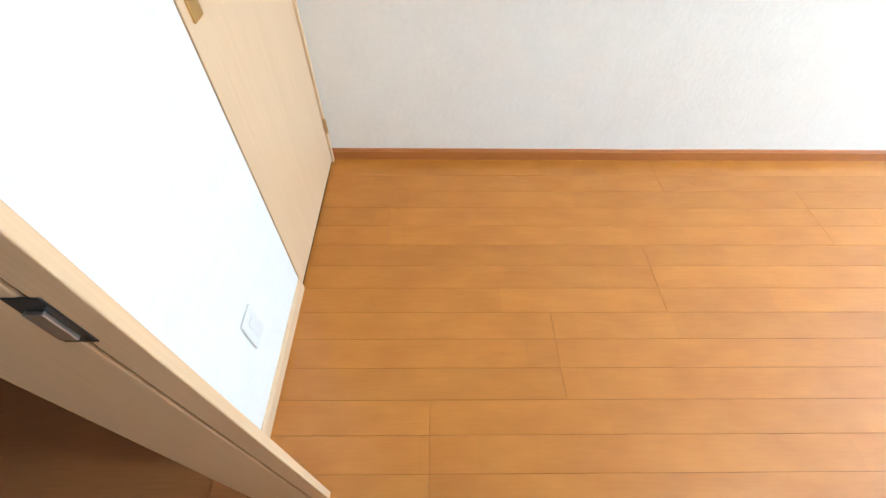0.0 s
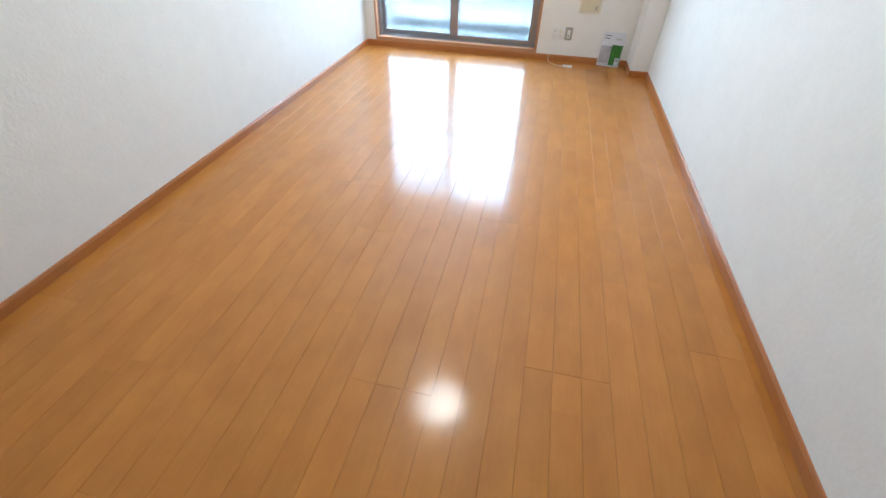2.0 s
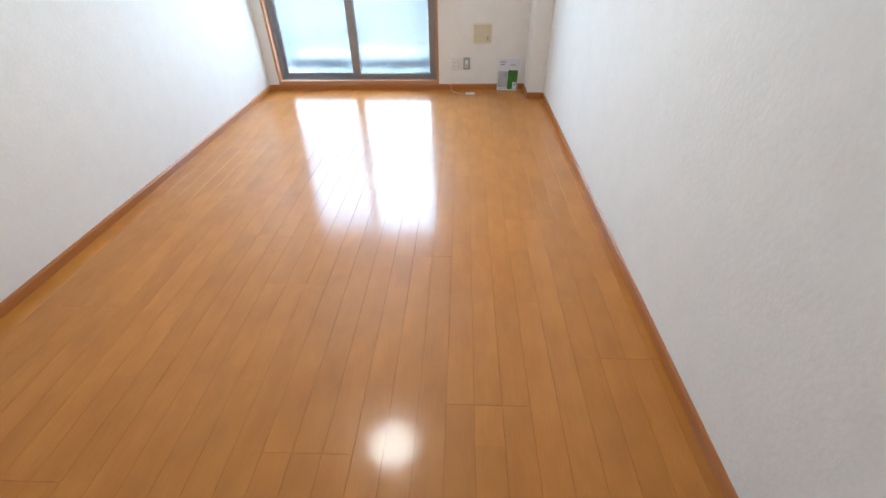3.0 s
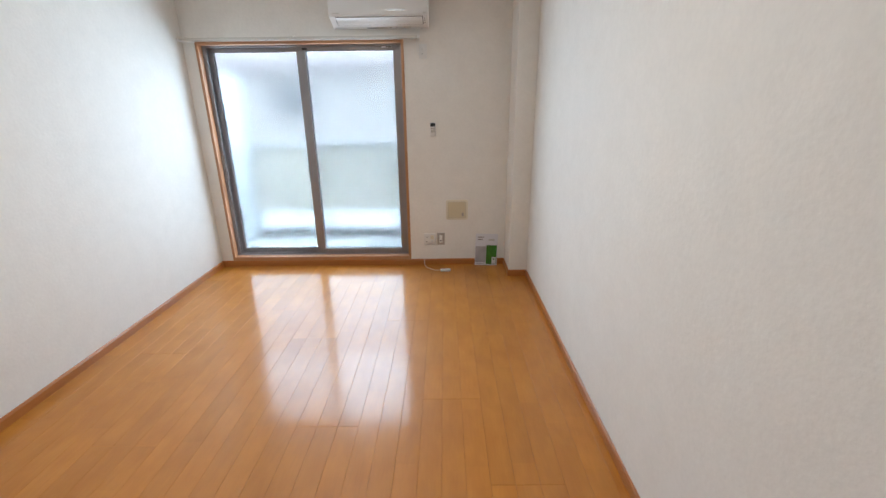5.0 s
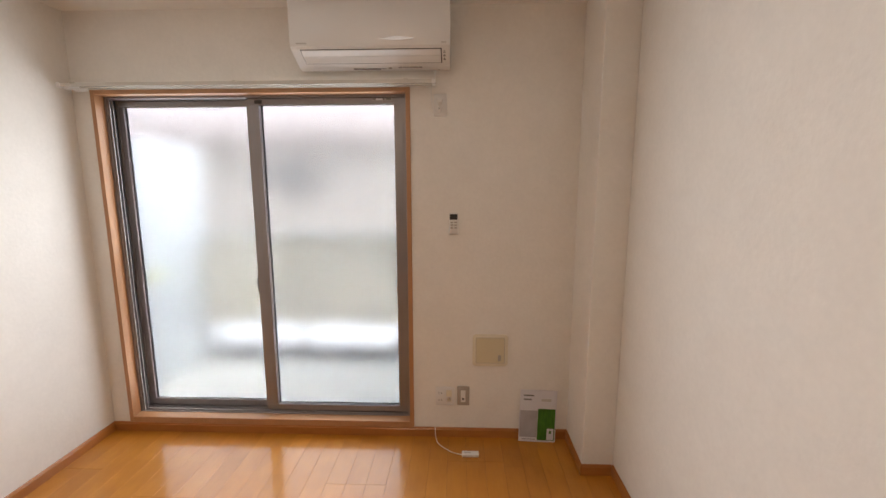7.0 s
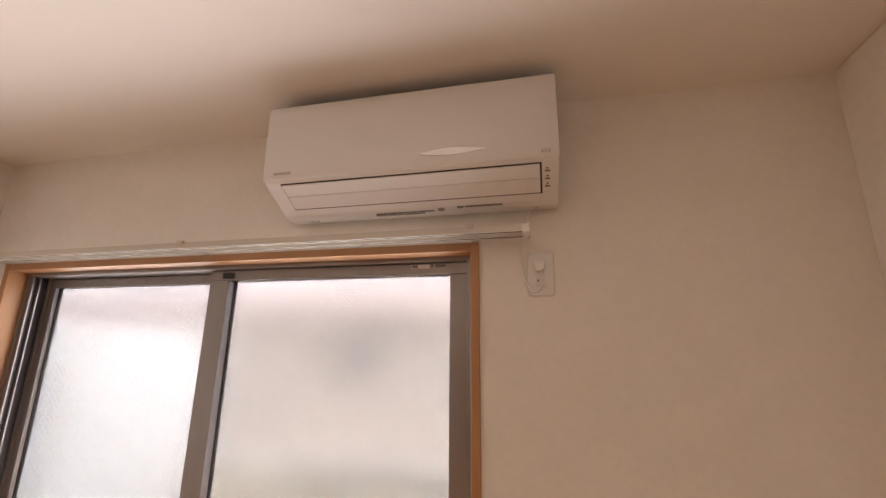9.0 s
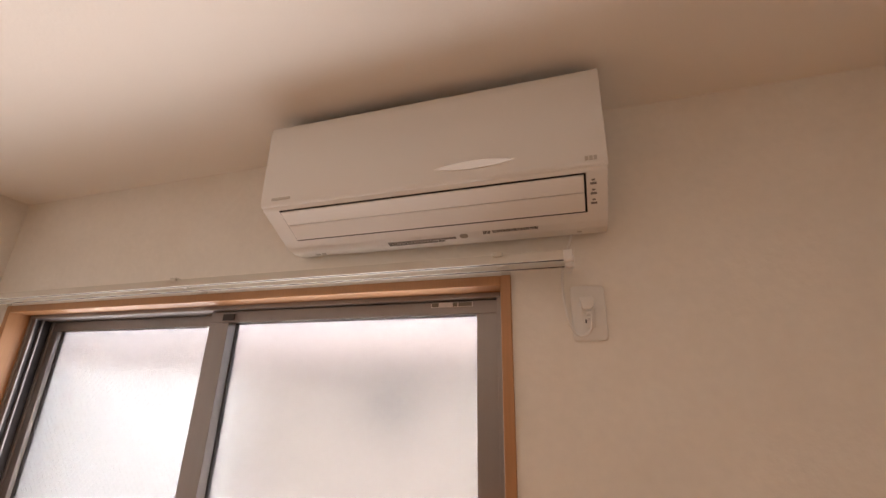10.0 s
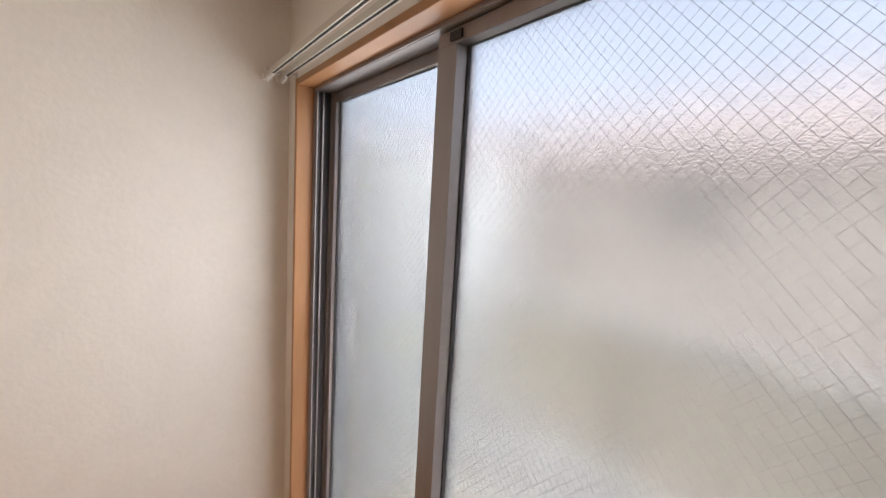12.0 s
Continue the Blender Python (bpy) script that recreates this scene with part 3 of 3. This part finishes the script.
def on_lip(x0, x1, u0, u1, bm=None):
    """A thin printed strip on the underside, u from its front edge to its lowest line."""
    a, c = Vector((YW - 0.088, 2.114)), Vector((YW - 0.064, 2.108))
    d = c - a
    n = Vector((d.y, -d.x)).normalized()
    n = n if n.y < 0 else -n
    p = [a + d * u0 + n * 0.0010, a + d * u1 + n * 0.0010, a + d * u1 - n * 0.001, a + d * u0 - n * 0.001]
    return prism_bm([(q.x, q.y) for q in p], x0, x1, "x", bm=bm)


def on_slope(x0, x1, u0, u1, lift, thick):
    """A thin slab on the slanting outlet face; u runs down the slope from 0 to 1."""
    a, c = Vector((YW - 0.194, 2.1725)), Vector((YW - 0.107, 2.1255))
    d = c - a
    n = Vector((d.y, -d.x)).normalized()
    n = n if n.x < 0 else -n
    p = [a + d * u0 + n * lift, a + d * u1 + n * lift, a + d * u1 + n * (lift - thick), a + d * u0 + n * (lift - thick)]
    return prism_bm([(q.x, q.y) for q in p], x0, x1, "x", 0.0008)


# black slab on the closed body draws the shaded gap round the flaps
part("outlet_gap_shade", on_slope(1.357, 2.053, 0.02, 0.99, 0.0012, 0.002), BLACK, ac, "black slab that stands for shade in the gap round the flaps")
part("flap", on_slope(1.3605, 2.0485, 0.055, 0.455, 0.0045, 0.004), AC_WHITE, ac)
part("flap", on_slope(1.3605, 2.0485, 0.470, 0.935, 0.0045, 0.004), AC_WHITE, ac)
for u in (0.18, 0.42, 0.66):
    part("indicator_print", on_slope(2.063, 2.069, u, u + 0.04, 0.0012, 0.001), INK, ac, "small dark indicator mark")
    part("indicator_print", on_slope(2.060, 2.072, u + 0.08, u + 0.13, 0.0012, 0.001), INK, ac, "small dark indicator mark")
# lens-shaped bright inlay on the front panel
n = 24
pts = [(1.754 + 0.166 * i / n, 2.214 - 0.0095 * math.sin(math.pi * i / n) ** 0.8) for i in range(n + 1)]
pts += [(1.754 + 0.166 * i / n, 2.215 + 0.0085 * math.sin(math.pi * i / n)) for i in range(n - 1, 0, -1)]
inlay = prism_bm(pts, YW - 0.2085, YW - 0.2030, "y")
part("inlay", inlay, INLAY, front, "bright lens-shaped silver inlay")
for k in range(5):
    part("maker_mark", box_bm(1.343 + k * 0.010, YW - 0.2075, 2.193, 1.353 + k * 0.010, YW - 0.2040, 2.199), PALE_INK, front, "faint grey mark")
for k in range(3):
    part("maker_mark", box_bm(2.053 + k * 0.008, YW - 0.2075, 2.190, 2.059 + k * 0.008, YW - 0.2040, 2.198), PALE_INK, front, "faint grey mark")
rng = random.Random(11)
for u0, u1, x0, x1 in ((0.50, 0.80, 1.592, 1.765), (0.86, 1.12, 1.592, 1.735), (0.05, 0.42, 1.850, 1.950), (0.05, 0.50, 1.828, 1.845)):
    prints = bmesh.new()
    for row in range(2):
        v0, v1 = u0 + (u1 - u0) * 0.52 * row, u0 + (u1 - u0) * (0.40 + 0.52 * row)
        x = x0
        while x < x1:
            w = min(rng.uniform(0.002, 0.008), x1 - x)
            if w > 0.001:
                on_lip(x, x + w, v0, v1, prints)
            x += w + rng.uniform(0.001, 0.0025)
    part("label_print", prints, INK, ac, "unreadable grey print")
dots = []
for i in range(20):
    dots.append((math.cos(2 * math.pi * i / 20), math.sin(2 * math.pi * i / 20)))
a0, c0 = Vector((YW - 0.088, 2.114)), Vector((YW - 0.064, 2.108))
mid, along = (a0 + c0) / 2, (c0 - a0).normalized()
out = Vector((along.y, -along.x))
out = out if out.y < 0 else -out
rb = bmesh.new()
lo = [rb.verts.new((1.782 + 0.010 * c, *(mid + along * 0.008 * d + out * 0.0012))) for c, d in dots]
hi = [rb.verts.new((1.782 + 0.010 * c, *(mid + along * 0.008 * d - out * 0.001))) for c, d in dots]
rb.faces.new(lo)
for i in range(20):
    rb.faces.new((lo[i], hi[i], hi[(i + 1) % 20], lo[(i + 1) % 20]))
part("round_mark", rb, MID_INK, ac, "round grey mark")
gr = bmesh.new()
for i in range(24):
    box_bm(AX0 + 0.02 + i * 0.0315, YW - 0.175, 2.3975, AX0 + 0.03 + i * 0.0315, YW - 0.02, 2.403, bm=gr)
part("top_grille", gr, AC_WHITE, ac)
part("intake", box_bm(AX0 + 0.015, YW - 0.178, 2.3970, AX1 - 0.015, YW - 0.015, 2.3995), BLACK, ac, "dark air intake")
for x in (1.374, 1.392, 2.030):
    part("latch_notch", box_bm(x, YW - 0.050, 2.1065, x + 0.010, YW - 0.044, 2.1095), PALE_INK, ac)

# socket, plug and cord of the air conditioner
sock = thing("wall_socket", "white single wall socket beside the window", "wall socket")
part("plate", prism_bm(rounded(2.004, 1.878, 2.074, 1.996, 0.009), YW - 0.007, YW, "y", 0.0025), WHITE_PLASTIC, sock, smooth=True)
ins = part("insert", box_bm(2.024, YW - 0.0085, 1.905, 2.052, YW - 0.006, 1.968, 0.001), WHITE_PLASTIC, sock)
for x in (2.031, 2.041):
    part("slot", box_bm(x, YW - 0.0092, 1.915, x + 0.003, YW - 0.0083, 1.923), DARK, ins)
cord = thing("power_cord", "white power cord with moulded plug from the air conditioner", "power cord")
plug = prism_bm([(2.022, 1.966), (2.046, 1.970), (2.052, 1.960), (2.050, 1.948), (2.043, 1.940), (2.027, 1.940)], YW - 0.034, YW - 0.0092, "y", 0.003)
part("plug", plug, WHITE_PLASTIC, cord, smooth=True)
sr = bmesh.new()
for k in range(4):
    box_bm(2.0335 + k * 0.0012, YW - 0.027, 1.934 - k * 0.006, 2.0435 + k * 0.0006, YW - 0.017, 1.938 - k * 0.006, 0.001, bm=sr)
part("strain_relief", sr, WHITE_PLASTIC, cord)
part("cable", tube_bm([(2.040, YW - 0.022, 1.942), (2.043, YW - 0.022, 1.918), (2.040, YW - 0.018, 1.898), (2.026, YW - 0.014, 1.888), (2.010, YW - 0.011, 1.894),
                       (1.997, YW - 0.010, 1.925), (1.990, YW - 0.012, 1.975), (1.992, YW - 0.014, 2.03), (2.008, YW - 0.020, 2.08), (2.020, YW - 0.030, 2.118)], 0.0028), WHITE_PLASTIC, cord, smooth=True)

# ---- things on the window wall ----
rem = thing("remote_control", "white remote control with dark display in a wall holder", "remote control")
part("holder", box_bm(2.084, YW - 0.012, 1.236, 2.139, YW, 1.280, 0.003), WHITE_PLASTIC, rem)
case = part("case", box_bm(2.086, YW - 0.026, 1.242, 2.137, YW - 0.004, 1.358, 0.005, 3), WHITE_PLASTIC, rem, smooth=True)
part("display", box_bm(2.090, YW - 0.0275, 1.322, 2.133, YW - 0.0255, 1.353, 0.001), DARK, case, "dark display")
for r in range(3):
    for c in range(2):
        part("button", box_bm(2.093 + c * 0.021, YW - 0.0285, 1.303 - r * 0.015, 2.109 + c * 0.021, YW - 0.0255, 1.311 - r * 0.015, 0.001), GREY_PLASTIC, case)

hatch = thing("service_hatch", "cream square service hatch cover on the wall", "hatch")
prof = rounded(2.224, 0.458, 2.430, 0.652, 0.022)
part("frame", prism_bm(prof, YW - 0.010, YW, "y", 0.002), IVORY, hatch, smooth=True)
# grey plate a little wider than the lid imitates a shaded gap
part("painted_gap_shade", prism_bm(rounded(2.2425, 0.4765, 2.4115, 0.6335, 0.006), YW - 0.0103, YW - 0.009, "y"), GREY_PLASTIC, hatch)
lid = part("lid", prism_bm(rounded(2.2450, 0.4790, 2.4090, 0.6310, 0.005), YW - 0.0118, YW - 0.0095, "y", 0.0006), CREAM, hatch, "beige lid")
part("catch", box_bm(2.372, YW - 0.0145, 0.492, 2.390, YW - 0.0115, 0.528, 0.001), GREY_PLASTIC, lid)

so = thing("double_socket", "white wall plate with two sockets and aerial port", "wall socket")
pl = part("plate", box_bm(2.006, YW - 0.007, 0.206, 2.118, YW, 0.322, 0.004, 3), WHITE_PLASTIC, so, smooth=True)
for z in (0.238, 0.282):
    for x in (2.026, 2.040):
        part("slot", box_bm(x, YW - 0.0082, z - 0.004, x + 0.003, YW - 0.0065, z + 0.006), DARK, pl)
pb = lathe_bm([(0.013, 0), (0.013, 0.004), (0.008, 0.004), (0.008, 0.009), (0.002, 0.010)], 20)
bmesh.ops.transform(pb, matrix=Matrix.Translation((2.086, YW - 0.006, 0.244)) @ pose(0, 0, 0, 90, 0, 0), verts=pb.verts[:])
part("aerial_port", pb, STEEL, pl, "metal aerial port")
part("cover_flap", box_bm(2.070, YW - 0.0095, 0.262, 2.102, YW - 0.0065, 0.302, 0.002), IVORY, pl)

bs = thing("wall_socket", "white wall plate low on the wall beside the closet", "wall socket")
bp2 = part("plate", box_bm(1.020, YB, 0.236, 1.092, YB + 0.007, 0.356, 0.004, 3), WHITE_PLASTIC, bs, smooth=True)
part("socket_insert", box_bm(1.043, YB + 0.0068, 0.262, 1.069, YB + 0.0085, 0.330, 0.001), WHITE_PLASTIC, bp2)

sw = thing("telephone_socket", "grey wall plate with a white telephone jack", "wall socket")
pl = part("plate", box_bm(2.135, YW - 0.007, 0.206, 2.207, YW, 0.327, 0.004, 3), GREY_PLASTIC, sw, smooth=True)
jk = part("jack", box_bm(2.156, YW - 0.012, 0.229, 2.184, YW - 0.006, 0.303, 0.002), WHITE_PLASTIC, sw)
part("port", box_bm(2.164, YW - 0.0128, 0.244, 2.176, YW - 0.0115, 0.256), DARK, jk)

# leaflet in a clear bag that leans on the skirting
tilt = pose(2.607, YW - 0.040, 0.001, -5.0, 2.0, 0)
leaf = thing("leaflet", "glossy white and green product leaflet leaning on the skirting board", "leaflet")
leaf.matrix_basis = tilt
part("sheet", box_bm(-0.108, -0.002, 0.0, 0.108, 0.002, 0.315, 0.0006), PAPER, leaf)
part("picture", box_bm(-0.104, -0.0032, 0.028, -0.002, -0.0022, 0.190), PAPER_GREY, leaf, "grey blurred picture")
part("green_panel", box_bm(0.0, -0.0036, 0.012, 0.102, -0.0022, 0.203), PAPER_GREEN, leaf, "green printed panel")
part("white_box", box_bm(0.056, -0.0048, 0.016, 0.096, -0.0037, 0.085), PAPER, leaf)
part("dark_stamp", box_bm(0.070, -0.0058, 0.055, 0.082, -0.0049, 0.072), PAPER_GREEN, leaf)
for x0, x1, z in ((-0.088, -0.028, 0.281), (-0.088, -0.040, 0.257)):
    part("print_bar", box_bm(x0, -0.0032, z - 0.004, x1, -0.0022, z + 0.004), INK, leaf, "dark unreadable heading")
part("print_bar", box_bm(0.018, -0.0032, 0.248, 0.075, -0.0022, 0.264), PALE_INK, leaf)
part("print_bar", box_bm(-0.09, -0.0032, 0.014, -0.01, -0.0022, 0.017), INK, leaf)

# cable and small tap on the floor
tap = thing("cable_tap", "small white connector block on the floor with its thin cable", "connector")
bx = box_bm(2.163, 4.400, 0.0, 2.258, 4.437, 0.018, 0.004, 3)
part("block", bx, WHITE_PLASTIC, tap, smooth=True)
part("window_strip", box_bm(2.176, 4.412, 0.0178, 2.214, 4.424, 0.0188, 0.0004), PALE_INK, tap)
part("cable", tube_bm([(2.004, YW - 0.003, 0.066), (2.004, YW - 0.014, 0.055), (2.006, YW - 0.03, 0.022), (2.022, YW - 0.075, 0.0035), (2.055, YW - 0.115, 0.003),
                       (2.105, YW - 0.158, 0.003), (2.150, YW - 0.180, 0.006), (2.166, YW - 0.181, 0.009)], 0.0022), IVORY, tap, smooth=True)

# ---- ceiling lamp ----
lamp = thing("ceiling_lamp", "round white ceiling lamp, lit", "ceiling lamp", at=(1.525, 1.85, H))
part("base", lathe_bm([(0.206, 0.0), (0.226, -0.012), (0.228, -0.040), (0.217, -0.045)]), WHITE_PLASTIC, lamp, smooth=True)
part("shade", lathe_bm([(0.214, -0.040), (0.216, -0.062), (0.190, -0.084), (0.135, -0.098), (0.07, -0.104), (0.001, -0.106)]), LAMP_GLOW, lamp, "glowing white diffuser", smooth=True)

# ---- balcony and what lies beyond ----
BZ = -0.12
structure("balcony_floor", box_bm(-0.32, YW + 0.2, BZ - 0.12, 3.6, 6.16, BZ), CONCRETE, "light grey concrete balcony floor", "floor")
structure("balcony_partition", box_bm(-0.32, YW + 0.2, BZ, -0.25, 6.10, 1.86), PARTITION, "white partition beside the balcony", "partition")
notice = thing("notice_plate", "faded pale green notice plate on the balcony partition", "sign")
part("plate", box_bm(-0.2505, 5.27, 0.765, -0.2475, 5.54, 0.850, 0.001), NOTICE, notice)
structure("balcony_partition_far", box_bm(3.40, YW + 0.2, BZ, 3.47, 6.10, 2.30), PARTITION, "white partition beside the balcony", "partition")
parapet = thing("balcony_parapet", "grey panelled balcony parapet with an open slot below", "parapet", "structure")
for i in range(4):
    part("panel", box_bm(-0.248 + i * 0.911, 6.045, 0.20, 0.655 + i * 0.911, 6.075, 1.04, 0.003), PANEL, parapet)
part("top_rail", box_bm(-0.249, 6.02, 1.04, 3.399, 6.10, 1.075, 0.006), WHITE_PLASTIC, parapet)
for i in range(5):
    x = -0.244 + i * 0.906
    part("post", box_bm(x, 6.076, BZ + 0.0, x + 0.04, 6.105, 1.04, 0.003), ALU, parapet)
part("kerb", box_bm(-0.249, 6.00, BZ, 3.399, 6.155, -0.035, 0.006), KERB, parapet)
structure("outer_wall", box_bm(-6, YW + 0.21, -6, -0.33, YW + 0.33, 5.5), PARTITION, "pale outer wall of the building", "wall")
# unseen band, added to keep part of the sun off the balcony
structure("balcony_sun_block", box_bm(-0.329, YW + 0.02, H + 0.16, 3.479, YW + 0.20, 2.75), PARTITION, "unseen wall band added above the window to cut the sun", "wall")
structure("outer_wall_far", box_bm(3.48, YW + 0.21, -6, 9, YW + 0.33, 5.5), PARTITION, "pale outer wall of the building", "wall")
# pale block added beyond the parapet so that its slot shows bright
structure("slot_backing", box_bm(-18, 6.9, -6, 8, 10.6, -0.95), SLOT_BACKING, "pale block added to brighten the view through the parapet's slot", "roof")
structure("ground", box_bm(-400, -400, -6.3, 400, 400, -6.0), GROUND, "grey asphalt ground", "ground")


def house(x0, x1, y0, y1, ridge, eaves, label):
    hs = thing("house", label, "house")
    part("wall", box_bm(x0, y0, -6.0, x1, y1, eaves), RENDER_WALL, hs)
    yc = (y0 + y1) / 2
    part("roof", prism_bm([(y0 - 0.15, eaves - 0.02), (yc, ridge), (y1 + 0.5, eaves - 0.02), (y1 + 0.5, eaves - 0.2), (yc, ridge - 0.2), (y0 - 0.15, eaves - 0.2)], x0 - 0.4, x1 + 0.4, "x"), ROOF, hs)
    for k, x in enumerate(x0 + 2.45 + 2.8 * i for i in range(7)):
        for z in (-3.6, 1.25 if k % 2 else 0.15):
            w = part("window", box_bm(x, y0 - 0.03, z, x + 0.6, y0 + 0.05, z + 0.7, 0.01), ALU, hs)
            part("pane", box_bm(x + 0.05, y0 - 0.04, z + 0.05, x + 0.55, y0 - 0.031, z + 0.65), HOUSE_GLASS, w)
    return hs


house(-18.0, 6.5, 11.0, 18.0, 4.2, 2.55, "beige rendered house with a reddish roof across the street")

# ---- floor: planks in panels three wide ----
floor = structure("floor", box_bm(-T, YB - T, -0.06, XR + T, YW + 0.1, -0.0045), GAP, "glossy orange-brown plank floor", "floor")
PW, PL = 0.1033, 1.818
joint_of = {0: 0.73, -1: 1.62, -2: 0.53, -3: 1.38, -4: 1.806, -5: 0.41, -6: 1.20, 1: 0.18, 2: 0.957}
plank_meshes = {}


def plank_mesh(w, l):
    key = (round(w, 4), round(l, 3))
    if key not in plank_meshes:
        bm = bmesh.new()
        c, zt, zb = 0.0006, 0.0, -0.0042
        lo = [bm.verts.new(p) for p in ((0, 0, zb), (w, 0, zb), (w, l, zb), (0, l, zb))]
        mid = [bm.verts.new(p) for p in ((0, 0, zt - c), (w, 0, zt - c), (w, l, zt - c), (0, l, zt - c))]
        top = [bm.verts.new(p) for p in ((c, c, zt), (w - c, c, zt), (w - c, l - c, zt), (c, l - c, zt))]
        for a, d in ((lo, mid), (mid, top)):
            for i in range(4):
                j = (i + 1) % 4
                bm.faces.new((a[i], a[j], d[j], d[i]))
        bm.faces.new(top)
        plank_meshes[key] = mesh_of("plank", bm, PLANK)
    return plank_meshes[key]


rng = random.Random(4)
for strip in range(-21, 9):
    x0 = 2.083 + strip * PW
    x1 = x0 + PW
    x0, x1 = max(x0, 0.0), min(x1, XR)
    if x1 - x0 < 0.004:
        continue
    panel = strip // 3
    y = joint_of.get(panel, 0.6) - 2 * PL
    while y < YW:
        a, c = max(y, YB), min(y + PL, YW)
        if c - a > 0.01:
            ob = new("plank", plank_mesh(x1 - x0 - 0.0006, c - a - 0.0006))
            ob.location = (x0 + 0.0003, a + 0.0003, 0)
            ob.parent = floor
        y += PL
